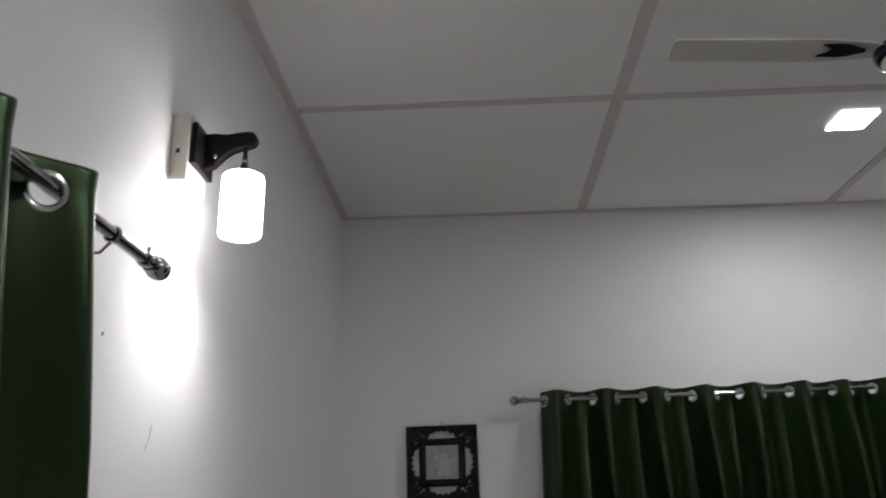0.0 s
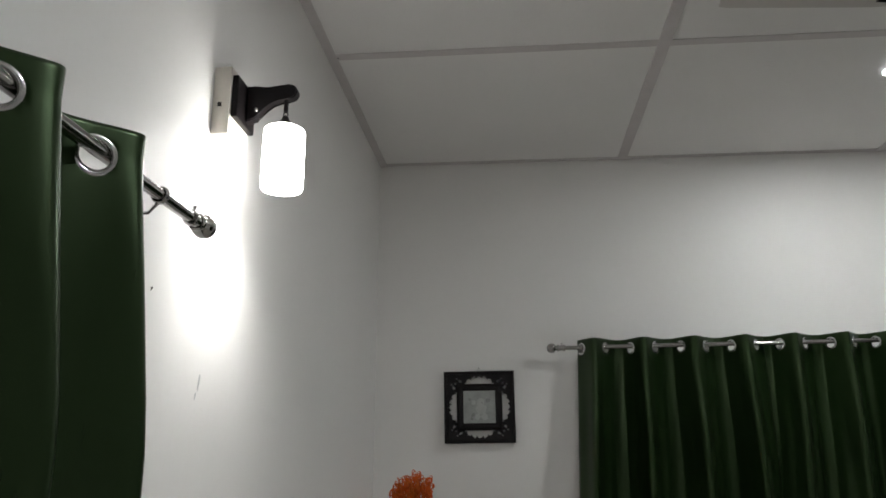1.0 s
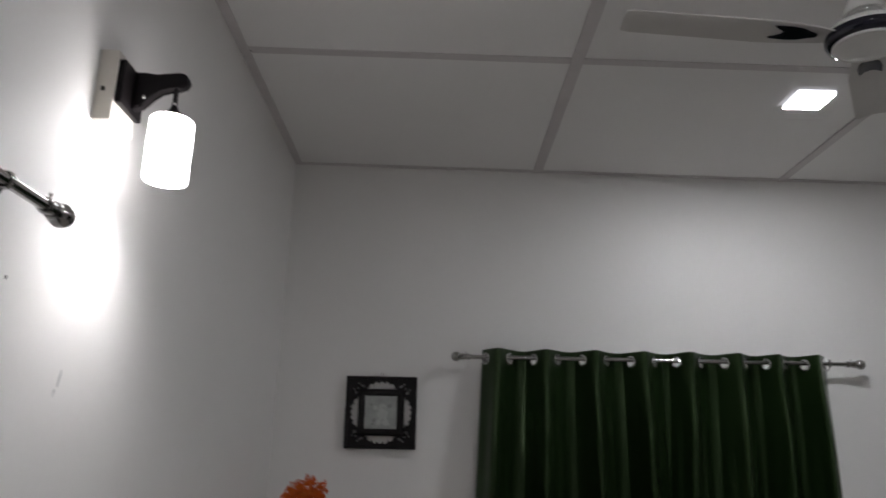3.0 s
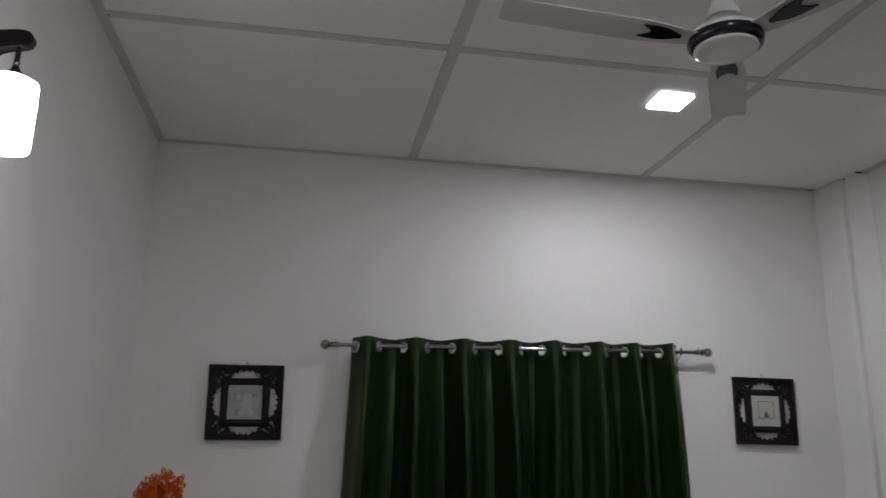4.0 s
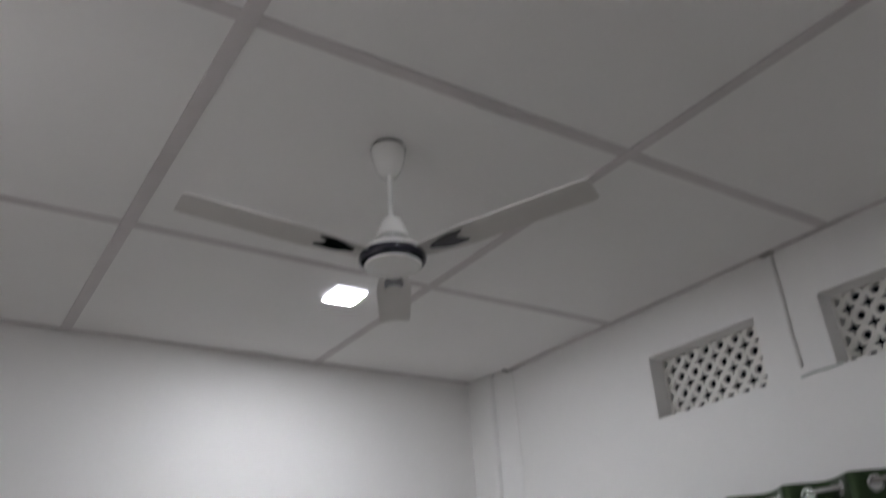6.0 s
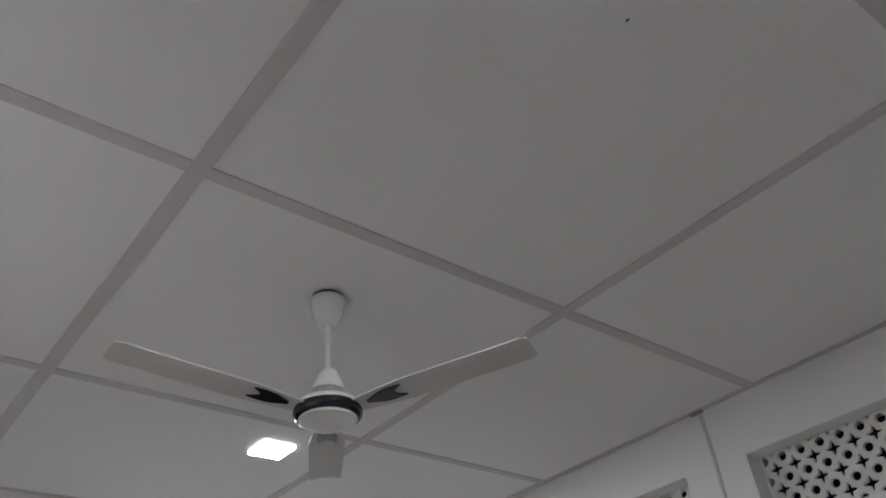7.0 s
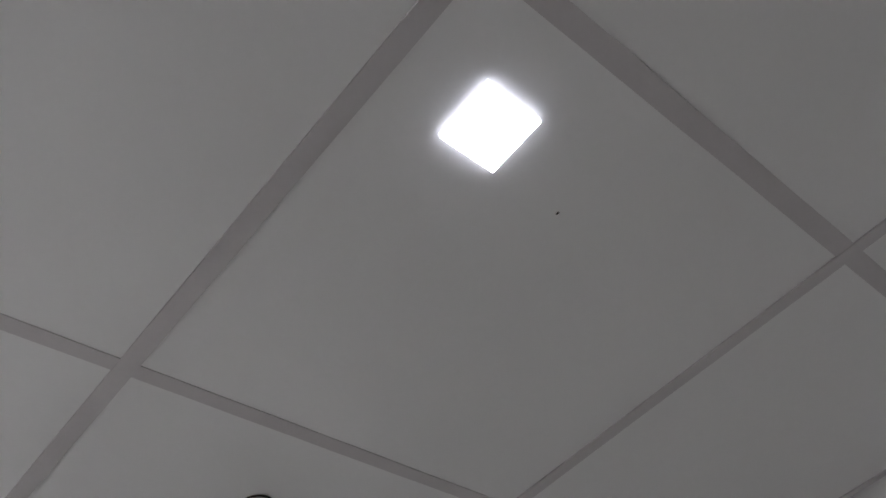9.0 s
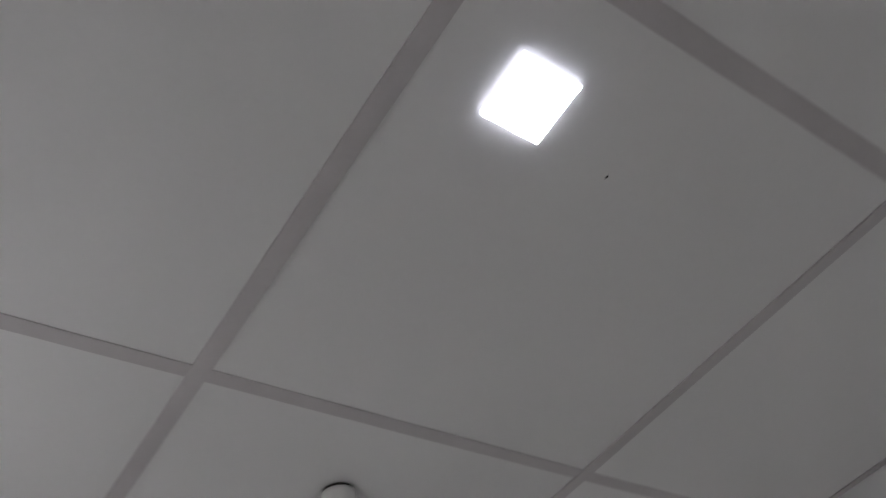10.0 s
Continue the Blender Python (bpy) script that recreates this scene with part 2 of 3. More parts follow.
# small marks
bm = bmesh.new()
lathe(bm, [(0, -0.0015), (0.0035, -0.001), (0.004, 0)], 8, Matrix.Translation((1.739, -3.163, H)) @ Matrix.Diagonal((0.7, 1.3, 1, 1)))
structure("ceiling_speck", bm, M_SPOT_SHADE, "tiny dark speck on the ceiling panel", "speck")
for x, y, a, b in ((0.040, -1.140, 0.7, 1.0), (3.42, -0.012, 4.0, 0.8), (3.482, -0.213, 0.9, 3.0), (3.488, -0.322, 7.5, 2.4)):
    bm = bmesh.new()
    lathe(bm, [(0, -0.0060), (0.0035, -0.0055), (0.004, -0.003)], 10, Matrix.Translation((x, y, H)) @ Matrix.Diagonal((a, b, 1, 1)))
    structure("ceiling_crack", bm, M_SPOT_SHADE, "small dark crack where the ceiling meets the wall", "crack")
for y, z, w, h, tilt, mat in ((-2.075, 1.738, 0.008, 0.038, -14, M_SCUFF), (-2.089, 1.709, 0.006, 0.017, -20, M_SCUFF), (-2.322, 1.891, 0.005, 0.010, -30, M_SPOT_SHADE)):
    bm = bmesh.new()
    o = [(w / 2 * math.cos(a) * (1 + 0.25 * math.sin(3 * a)), h / 2 * math.sin(a)) for a in np.linspace(0, 2 * math.pi, 15)[:-1]]
    prism(bm, o, 0.0006, pose(0, y, z, 90, 0, 90) @ pose(0, 0, 0, 0, 0, tilt))
    part("scuff", bm, mat, wall_west, "", None)


# ---- pierced vent blocks ----
def vent(y0, y1, z0, z1):
    at = (W + 0.093, (y0 + y1) / 2, (z0 + z1) / 2)
    e = thing("vent_grille", at, "white cement vent grille pierced with stars and circles", "vent", "vents in the east wall")
    hw, hh = (y1 - y0) / 2, (z1 - z0) / 2
    p, depth, n = 0.0785, 0.013, 24
    bm = bmesh.new()
    for i in range(-9, 10):
        for j in range(-5, 6):
            if (i + j) % 2:
                continue
            star = j % 2 == 0
            cu, cv = i * p / 2, j * p / 2
            if abs(cu) > hw + p / 2 or abs(cv) > hh + p / 2:
                continue
            rings = [[], [], [], []]
            for k in range(n):
                a = 2 * math.pi * k / n
                c, s = math.cos(a), math.sin(a)
                d = (p / 2) / (abs(c) + abs(s))
                if star:
                    near = abs((a / (math.pi / 2)) % 1 - 0.5) * 2
                    r = 0.0112 + 0.0185 * near ** 1.8
                else:
                    r = 0.0170
                for q, (rad, x) in enumerate(((d, 0), (r * 1.06, 0), (r * 0.97, 0.003), (r * 0.92, depth))):
                    rings[q].append(bm.verts.new((x, cu + rad * c, cv + rad * s)))
            for a, b in zip(rings, rings[1:]):
                for k in range(n):
                    j2 = (k + 1) % n
                    bm.faces.new((a[k], a[j2], b[j2], b[k]))
    for co, no in (((0, hw, 0), (0, 1, 0)), ((0, -hw, 0), (0, -1, 0)), ((0, 0, hh), (0, 0, 1)), ((0, 0, -hh), (0, 0, -1))):
        bmesh.ops.bisect_plane(bm, geom=bm.verts[:] + bm.edges[:] + bm.faces[:], plane_co=co, plane_no=no, clear_outer=True)
    bmesh.ops.remove_doubles(bm, verts=bm.verts[:], dist=0.0002)
    part("pierced_block", bm, M_JALI, e, "", 35)
    for s in (-1, 1):
        part("edge_strip", box(bmesh.new(), -0.002, depth, min(s * hw, s * (hw - 0.010)), max(s * hw, s * (hw - 0.010)), -hh, hh), M_JALI, e, "", None)
    return e


for v in VENTS:
    vent(*v)


# ---- ceiling lights ----
def panel_light(x, y, size, rz):
    e = thing("panel_light", (x, y, H), "square white surface LED panel light, switched on", "ceiling light", "ceiling panel lights", rz)
    s = size / 2
    # sides made to glow so the ceiling gets a glare halo
    bm = bmesh.new()
    prism(bm, [(-s, -s), (s, -s), (s, s), (-s, s)], -0.013)
    part("halo_rim", bm, M_HALO_RIM, e, "glowing edge added to imitate the glare halo round the panel", None)
    bm = bmesh.new()
    s -= 0.001
    prism(bm, [(-s, -s), (s, -s), (s, s), (-s, s)], -0.004, Matrix.Translation((0, 0, -0.0091)))
    part("diffuser", bm, M_LED, e, "glowing cool white diffuser", None)
    return e


panel_light(2.163, -0.910, 0.141, 0)
panel_light(1.4685, -3.2275, 0.142, -1.2)


# ---- ceiling fan ----
def ceiling_fan(x, y):
    e = thing("ceiling_fan", (x, y, H), "cream ceiling fan with three blades and a dark band, at rest", "ceiling fan")
    # the canopy cup sits a little aside of the motor, on a slightly leaning rod
    top = Matrix.Translation((0.012, 0.028, 0))
    part("canopy", lathe(bmesh.new(), [(0, -0.011), (0.051, -0.011), (0.0535, -0.014), (0.052, -0.026), (0.047, -0.056), (0.038, -0.084), (0.028, -0.101), (0.016, -0.108), (0, -0.109)], 32, top), M_FAN, e, "", 50)
    # near-black disc paints the shade in the gap under the ceiling
    part("canopy_gap_shade", lathe(bmesh.new(), [(0, 0), (0.047, 0), (0.047, -0.0115), (0, -0.0115)], 32, top), M_SPOT_SHADE, e, "dark disc standing for the shade in the gap above the canopy", 50)
    part("downrod", tube(bmesh.new(), [(0.009, 0.021, -0.10), (0.001, 0.004, -0.285)], 0.0080, 20), M_FAN, e)
    part("lower_cup", lathe(bmesh.new(), [(0, -0.2600), (0.016, -0.2600), (0.024, -0.2645), (0.031, -0.2770), (0.0385, -0.2960), (0.0440, -0.3140), (0.0460, -0.3240), (0, -0.3240)]), M_FAN, e, "glossy cream cup over the motor", 50)
    part("neck", lathe(bmesh.new(), [(0, -0.3220), (0.040, -0.3220), (0.0415, -0.3270), (0.0400, -0.3320), (0.0440, -0.3340), (0.0440, -0.3550), (0, -0.3550)]), M_CHROME, e, "bright metal neck ring")
    motor = part("motor", lathe(bmesh.new(), [(0, -0.3480), (0.052, -0.3500), (0.076, -0.3570), (0.0870, -0.3670), (0.0915, -0.3765), (0.090, -0.3780), (0, -0.3780)], 48), M_FAN, e, "", 50)
    part("band", lathe(bmesh.new(), [(0, -0.3770), (0.0905, -0.3770), (0.0928, -0.3845), (0.0920, -0.3945), (0.0875, -0.4020), (0.0795, -0.4060), (0, -0.4060)], 48), M_NAVY, motor, "glossy dark navy band", 50)
    part("bottom_cover", lathe(bmesh.new(), [(0.0, -0.4050), (0.0780, -0.4050), (0.0785, -0.4090), (0.0755, -0.4120), (0.0720, -0.4105), (0.0670, -0.4125), (0.036, -0.4160), (0, -0.4170)], 48), M_FAN, motor, "round cream cover under the motor", 50)
    for ang in (178.0, 299.0, 59.0):
        m = pose(0, 0, -0.391, 0, 0, ang) @ pose(0, 0, 0, -3, -4.5, 0)
        bm = bmesh.new()
        n = 26
        rows = []
        for i in range(n + 1):
            t = i / n
            r = 0.088 + t * 0.489
            hw = 0.030 + 0.0235 * min(1, t / 0.30) ** 0.7 - 0.002 * t
            edge = max(0.0, (t - 0.965) / 0.035)
            hw *= 1 - 0.10 * edge ** 2
            camber = 0.006
            top, low = [], []
            for k in range(7):
                s = -1 + 2 * k / 6
                z = camber * (1 - s * s) - 0.004 * t
                top.append(bm.verts.new(m @ Vector((r, s * hw, z + 0.0015))))
                low.append(bm.verts.new(m @ Vector((r, s * hw, z - 0.0015))))
            rows.append((top, low))
        for (a, al), (b, bl) in zip(rows, rows[1:]):
            for k in range(6):
                bm.faces.new((a[k], b[k], b[k + 1], a[k + 1]))
                bm.faces.new((al[k], al[k + 1], bl[k + 1], bl[k]))
            bm.faces.new((a[0], al[0], bl[0], b[0]))
            bm.faces.new((a[6], b[6], bl[6], al[6]))
        for top, low in (rows[0], rows[-1]):
            for k in range(6):
                bm.faces.new((top[k], top[k + 1], low[k + 1], low[k]))
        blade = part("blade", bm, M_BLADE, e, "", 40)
        # the dark fishtail holder at the root of the blade
        bm = bmesh.new()
        o = [(0.118, -0.005), (0.136, -0.013), (0.156, -0.024), (0.182, -0.029), (0.224, -0.027), (0.203, -0.012), (0.197, 0.0), (0.203, 0.012), (0.224, 0.027), (0.182, 0.029), (0.156, 0.024), (0.136, 0.013), (0.118, 0.005)]
        prism(bm, o, -0.0045, m @ Matrix.Translation((0, 0, 0.0010)))
        part("blade_holder", bm, M_NAVY, blade, "dark fishtail-shaped blade holder", None)
    return e


ceiling_fan(1.755, -2.000)


# ---- curtains and their rods ----
def curtain_rod(u0, u1, place, label, brackets, ball=1.12, r=0.0098, knob=0.0):
    """A rod along u from u0 to u1; place(u, out, up) gives the point in the room."""
    e = thing("curtain_rod", place((u0 + u1) / 2, 0, 0), label, "curtain rod", "curtain rods")
    base = Vector(place((u0 + u1) / 2, 0, 0))
    loc = lambda u, o, z: Vector(place(u, o, z)) - base
    part("rod", tube(bmesh.new(), [loc(u0, 0, 0), loc(u1, 0, 0)], r, 20), M_STEEL, e)
    for u, s in ((u0, -1), (u1, 1)):
        d = (loc(u + s, 0, 0) - loc(u, 0, 0)).normalized()
        m = Matrix.Translation(loc(u, 0, 0)) @ d.to_track_quat("Z", "Y").to_matrix().to_4x4()
        k = ball
        prof = [(0, -0.03), (0.0128, -0.03), (0.0138, -0.026), (0.0128, -0.022), (0.0112, -0.02), (0.0112, -0.004), (0.0148, -0.003), (0.0148, 0.002), (0.011, 0.004), (0.0105, 0.007)]
        prof += [(max(0.0, 0.0205 * math.sin(a)), 0.026 - 0.0205 * math.cos(a)) for a in np.linspace(0.55, math.pi, 12)]
        finial = part("finial", lathe(bmesh.new(), [(a * k, b * k) for a, b in prof], 24, m), M_STEEL, e, "ball finial", 35)
        c = loc(u - s * 0.016, 0, 0)
        pin = tube(bmesh.new(), [c + Vector((0, 0, 0.010)), c + Vector((0, 0, 0.019)), c + Vector((0, 0, 0.0195)), c + Vector((0, 0, 0.023))], [0.0018, 0.0018, 0.0032, 0.0032], 10)
        part("set_screw", pin, M_STEEL, finial, "small upright screw")
    for u, depth in brackets:
        bm = bmesh.new()
        tube(bm, [loc(u, -depth + 0.002, -0.030), loc(u, -depth * 0.5, -0.030), loc(u, -0.016, -0.027), loc(u, -0.002, -0.011)], 0.0026, 10)
        torus(bm, loc(u, 0, 0), loc(u + 1, 0, 0) - loc(u, 0, 0), r + 0.002, 0.0025, 20, 8, 2.0)
        a, b = loc(u - 0.012, -depth + 0.001, -0.055), loc(u + 0.012, -depth + 0.005, 0.0)
        box(bm, min(a.x, b.x), max(a.x, b.x), min(a.y, b.y), max(a.y, b.y), min(a.z, b.z), max(a.z, b.z), 0.001)
        bracket = part("bracket", bm, M_STEEL, e)
        part("clamp_screw", tube(bmesh.new(), [loc(u + knob, 0.0, r - 0.003), loc(u + knob, 0.0, r + 0.012)], 0.0048, 10), M_STEEL, bracket, "small dark screw on the rod")
    return e


def curtain(peaks, u0, u1, place, amp, drop, label, seed, flare=0.03, head=0.036, grow=-0.05, group="green eyelet curtains"):
    """An eyelet curtain: folds stand out into the room at the peaks and pass behind the rod between them."""
    base = Vector(place((u0 + u1) / 2, 0, 0))
    e = thing("curtain", base, label, "curtain", group)
    first, last = peaks[1] - peaks[0], peaks[-1] - peaks[-2]
    px = [peaks[0] - 3 * first, *peaks, peaks[-1] + 3 * last]
    pk = [-3, *range(len(peaks)), len(peaks) + 2]
    phase = lambda u: 2 * math.pi * float(np.interp(u, px, pk))
    uc = (u0 + u1) / 2
    n = max(40, int((u1 - u0) / 0.0055))
    rows = [head - 0.006 * i for i in range(14)]
    z = rows[-1]
    step = 0.012
    while z > -drop:
        z -= step
        step = min(0.06, step * 1.22)
        rows.append(z)

    def point(u, z):
        down = max(0.0, -z)
        ph = phase(u)
        k = ph / (2 * math.pi)
        calm = min(1.0, down / 0.35)
        a = amp * (1 + grow * calm + 0.22 * calm * noise.noise(Vector((k * 0.9, seed, down * 1.1))))
        sharp = math.cos(ph) + 0.12 * math.cos(2 * ph + 0.8) + calm * 0.18 * math.cos(3 * ph + 2.0 * noise.noise(Vector((k * 0.5, seed, 3))))
        out = a * sharp
        out = out if out > -0.04 else -0.04 + 0.25 * (out + 0.04)
        out += 0.010 * calm
        out += calm * 0.010 * noise.noise(Vector((k * 3.1, seed + 4.0, down * 1.6)))
        out += 0.0035 * noise.noise(Vector((k * 7.0, seed + 9.0, down * 3.0))) * min(1, down / 0.1)
        uu = uc + (u - uc) * (1 + flare * min(down, 1.2)) + calm * 0.008 * noise.noise(Vector((k * 0.8, seed + 2.0, down * 0.9)))
        uu -= 0.004 * math.sin(2 * ph) * (1 - calm)
        zz = z + (0.0005 * math.cos(ph) + 0.003 * noise.noise(Vector((k * 2.2, seed, 0)))) * (1 if z > 0 else max(0, 1 - down / 0.1))
        return Vector(place(uu, out, zz)) - base

    bm = bmesh.new()
    grid = [[bm.verts.new(point(u0 + (u1 - u0) * i / n, z)) for i in range(n + 1)] for z in rows]
    eyelets = []
    k0, k1 = phase(u0), phase(u1)
    j = math.ceil((k0 - math.pi / 2) / math.pi)
    while math.pi / 2 + j * math.pi < k1:
        f = (math.pi / 2 + j * math.pi) / (2 * math.pi)
        u = float(np.interp(f, pk, px))
        if u0 + 0.007 < u < u1 - 0.007:
            eyelets.append(u)
        j += 1
    centres = [point(u, -0.008) for u in eyelets]
    for a, b in zip(grid, grid[1:]):
        for i in range(n):
            c = (a[i].co + a[i + 1].co + b[i].co + b[i + 1].co) / 4
            if any((c - p).length < 0.0228 for p in centres):
                continue
            bm.faces.new((a[i], a[i + 1], b[i + 1], b[i]))
    loose = [v for v in bm.verts if not v.link_faces]
    bmesh.ops.delete(bm, geom=loose, context="VERTS")
    cloth = part("cloth", bm, M_GREEN, e, "", 80)
    mod = cloth.modifiers.new("thickness", "SOLIDIFY")
    mod.thickness = 0.0022
    mod.offset = 0
    for u, p in zip(eyelets, centres):
        d = point(u + 0.004, -0.008) - point(u - 0.004, -0.008)
        axis = d.cross(Vector((0, 0, 1)))
        bm = bmesh.new()
        torus(bm, p, axis, 0.0248, 0.0042, 32, 10, 0.55)
        torus(bm, p, axis, 0.0212, 0.0018, 32, 8, 1.8)
        part("eyelet", bm, M_CHROME, e, "shiny metal ring", 60)
    return e


def north(u, out, up):
    return (u, -0.066 - out, 2.0495 + 0.0149 * (u - 0.866) + up)


def west(u, out, up):
    return (0.145 + out, u, 1.970 - 0.012 * (u + 2.474) + up)


def east(u, out, up):
    return (3.447 - out, u, 2.038 - 0.0157 * (u + 0.856) + up)


curtain_rod(0.866, 2.690, north, "steel curtain rod with ball finials on the wall", [(0.975, 0.066), (2.578, 0.066)])
curtain_rod(-4.25, -2.474, west, "steel curtain rod with ball finials near the lamp", [(-4.1, 0.145), (-2.612, 0.145)], 1.03, knob=-0.088)
curtain_rod(-3.15, -0.856, east, "steel curtain rod with ball finials below the vents", [(-3.0, 0.073), (-1.05, 0.073)])

curtain([1.030, 1.253, 1.482, 1.705], 0.962, 1.800, north, 0.050, 1.95, "dark green satin eyelet curtain hanging in soft pleats", 1.3, 0.075, 0.036, 0.22)
curtain([1.919, 2.143, 2.325, 2.504], 1.804, 2.558, north, 0.050, 1.95, "dark green satin eyelet curtain drawn beside its pair", 5.7, 0.080, 0.036, 0.22)
curtain([-3.915, -3.72, -3.525, -3.33, -3.130, -2.931, -2.742], -3.99, -2.729, west, 0.033, 1.80, "dark green satin eyelet curtain near the wall lamp", 8.2, 0.042, 0.036, 0.45)
curtain([-2.90, -2.66, -2.42, -2.18, -1.931, -1.690, -1.450, -1.210], -2.96, -1.162, east, 0.044, 1.95, "dark green satin eyelet curtain hung with tiny lights", 3.1, 0.02, 0.036, 0.4)

# ---- string of tiny warm lights on the east curtain ----
e = thing("string_lights", (3.386, -1.29, 1.986), "string of tiny warm bulbs hanging on the green curtain", "string lights")
pts = [(0.055, 0.17, 0.062), (0.035, 0.09, 0.058), (0.005, 0.0, 0.03)]
bulbs = [(0.050, 0.165, 0.064)]
for i in range(12):
    z = -0.010 - 0.086 * i
    y = -0.022 + 0.045 * min(1.0, i / 4) + 0.004 * math.sin(i * 1.7)
    pts.append((-0.006 + 0.003 * math.sin(i * 2.1), y, z))
    bulbs.append((-0.010 + 0.003 * math.sin(i * 2.1), y, z))
part("wire", tube(bmesh.new(), pts, 0.0006, 6), M_SPOT_SHADE, e, "thin wire")
for p in bulbs:
    part("bulb", lathe(bmesh.new(), [(0, -0.0045), (0.0022, -0.0033), (0.003, 0), (0.0022, 0.0033), (0, 0.0045)], 12, Matrix.Translation(p)), M_BULB, e, "tiny glowing amber bulb")


# ---- wall lamp ----
def wall_lamp():
    e = thing("wall_lamp", (0, -2.048, 2.353), "black wooden wall lamp with lit white glass shade on board", "wall lamp")
    board = part("mounting_board", box(bmesh.new(), 0.0, 0.040, -0.070, 0.044, -0.066, 0.090, 0.002), M_BOARD, e, "cream wooden mounting board", None)
    part("socket_hole", box(bmesh.new(), 0.012, 0.021, -0.0712, -0.068, -0.004, 0.006), M_SPOT_SHADE, board, "small dark hole", None)
    part("back_plate", box(bmesh.new(), 0.0395, 0.054, -0.063, 0.050, -0.024, 0.073, 0.003), M_BLACKWOOD, e, "black wooden plate", None)
    # the arm: a sawn scroll, thick at the plate, curved below, rounded at its end
    o = [(0.056, 0.050), (0.075, 0.045), (0.105, 0.044), (0.135, 0.048)]
    o += [(0.158 + 0.017 * math.cos(a), 0.033 + 0.017 * math.sin(a)) for a in np.linspace(1.7, -1.7, 10)]
    o += [(0.135, 0.016), (0.115, 0.010), (0.098, -0.002), (0.086, -0.018), (0.078, -0.030), (0.056, -0.036)]
    o = [(x, z + 0.021) for x, z in o]
    bm = bmesh.new()
    prism(bm, o, 0.026, pose(0, 0.013, 0, 90, 0, 0))
    bmesh.ops.bevel(bm, geom=[x for x in bm.edges if abs(x.verts[0].co.y - x.verts[1].co.y) < 0.001], offset=0.003, segments=2, affect="EDGES")
    arm = part("arm", bm, M_BLACKWOOD, e, "carved black wooden arm", 35)
    part("screw", lathe(bmesh.new(), [(0, 0.002), (0.004, 0.0015), (0.005, 0)], 12, pose(0.080, -0.0132, 0.012, 90, 0, 0)), M_STEEL, arm, "small bright screw")
    bm = bmesh.new()
    tube(bm, [(0.147, 0, 0.040), (0.147, 0, 0.010)], 0.0055, 12)
    torus(bm, (0.147, 0, 0.003), (0, 1, 0), 0.0055, 0.0014, 16, 8)
    torus(bm, (0.147, 0, -0.005), (1, 0, 0), 0.0055, 0.0014, 16, 8)
    part("hook", bm, M_LACQUER, e, "black metal hook")
    m = Matrix.Translation((0.147, 0, 0))
    part("cap", lathe(bmesh.new(), [(0, -0.004), (0.007, -0.004), (0.010, -0.012), (0.020, -0.021), (0.029, -0.028), (0.030, -0.034), (0, -0.034)], 28, m), M_LACQUER, e, "black metal cap", 35)
    prof = [(0, -0.033), (0.036, -0.033), (0.0430, -0.034), (0.0462, -0.0365), (0.0475, -0.041), (0.0480, -0.106), (0.0475, -0.167), (0.0462, -0.1725), (0.0435, -0.1735),
            (0.0425, -0.169), (0.0430, -0.106), (0.0425, -0.044), (0.037, -0.039), (0, -0.038)]
    part("shade", lathe(bmesh.new(), prof, 40, m), M_GLASS, e, "glowing white opal glass cylinder", 50)
    e.scale = (1.0, 1.045, 1.045)
    bulb = [(0, -0.060), (0.013, -0.062), (0.014, -0.085), (0.020, -0.105), (0.0245, -0.125), (0.0235, -0.140), (0.016, -0.152), (0, -0.156)]
    part("bulb", lathe(bmesh.new(), bulb, 24, m), M_LAMP, e, "bright white bulb inside the shade", 60)
    return e


wall_lamp()


# ---- carved picture frames ----
def fret_mesh(half, n=108):
    """The pierced leafwork of a frame: a sheet with openings, sawn from one board."""
    def solid(u, v):
        a, b = abs(u), abs(v)
        m = max(a, b)
        if m > 0.93 or m < 0.66:
            return True
        s, d = (a, b) if b > a else (b, a)
        if s < 0.46:
            arch = 0.25 * max(0.0, 1 - (s / 0.46) ** 2) ** 0.6
            arch += 0.032 * math.cos(s * 38) + 0.018 * math.cos(s * 83 + 1.0) - 0.014
            if 0.67 < d < 0.67 + arch:
                return False
        for hu, hv, r in ((0.775, 0.575, 0.034), (0.575, 0.775, 0.034), (0.85, 0.69, 0.020), (0.69, 0.85, 0.020), (0.725, 0.715, 0.022), (0.80, 0.62, 0.020), (0.62, 0.80, 0.020)):
            if (a - hu) ** 2 + (b - hv) ** 2 < r * r * (1 + 0.4 * math.cos(5 * math.atan2(b - hv, a - hu))):
                return False
        return True
    bm = bmesh.new()
    vs = {}

    def vert(i, j):
        if (i, j) not in vs:
            vs[i, j] = bm.verts.new(((2 * i / n - 1) * half, 0, (2 * j / n - 1) * half))
        return vs[i, j]
    for i in range(n):
        for j in range(n):
            if solid((2 * i + 1) / n - 1, (2 * j + 1) / n - 1):
                bm.faces.new((vert(i, j), vert(i + 1, j), vert(i + 1, j + 1), vert(i, j + 1)))
    edge = [v for v in bm.verts if v.is_boundary and max(abs(v.co.x), abs(v.co.z)) < half * 0.98]
    for _ in range(2):
        bmesh.ops.smooth_vert(bm, verts=edge, factor=0.5, use_axis_x=True, use_axis_z=True)
    r = bmesh.ops.extrude_face_region(bm, geom=bm.faces[:])
    for v in r["geom"]:
        if isinstance(v, bmesh.types.BMVert):
            v.co.y -= 0.008
    return bm


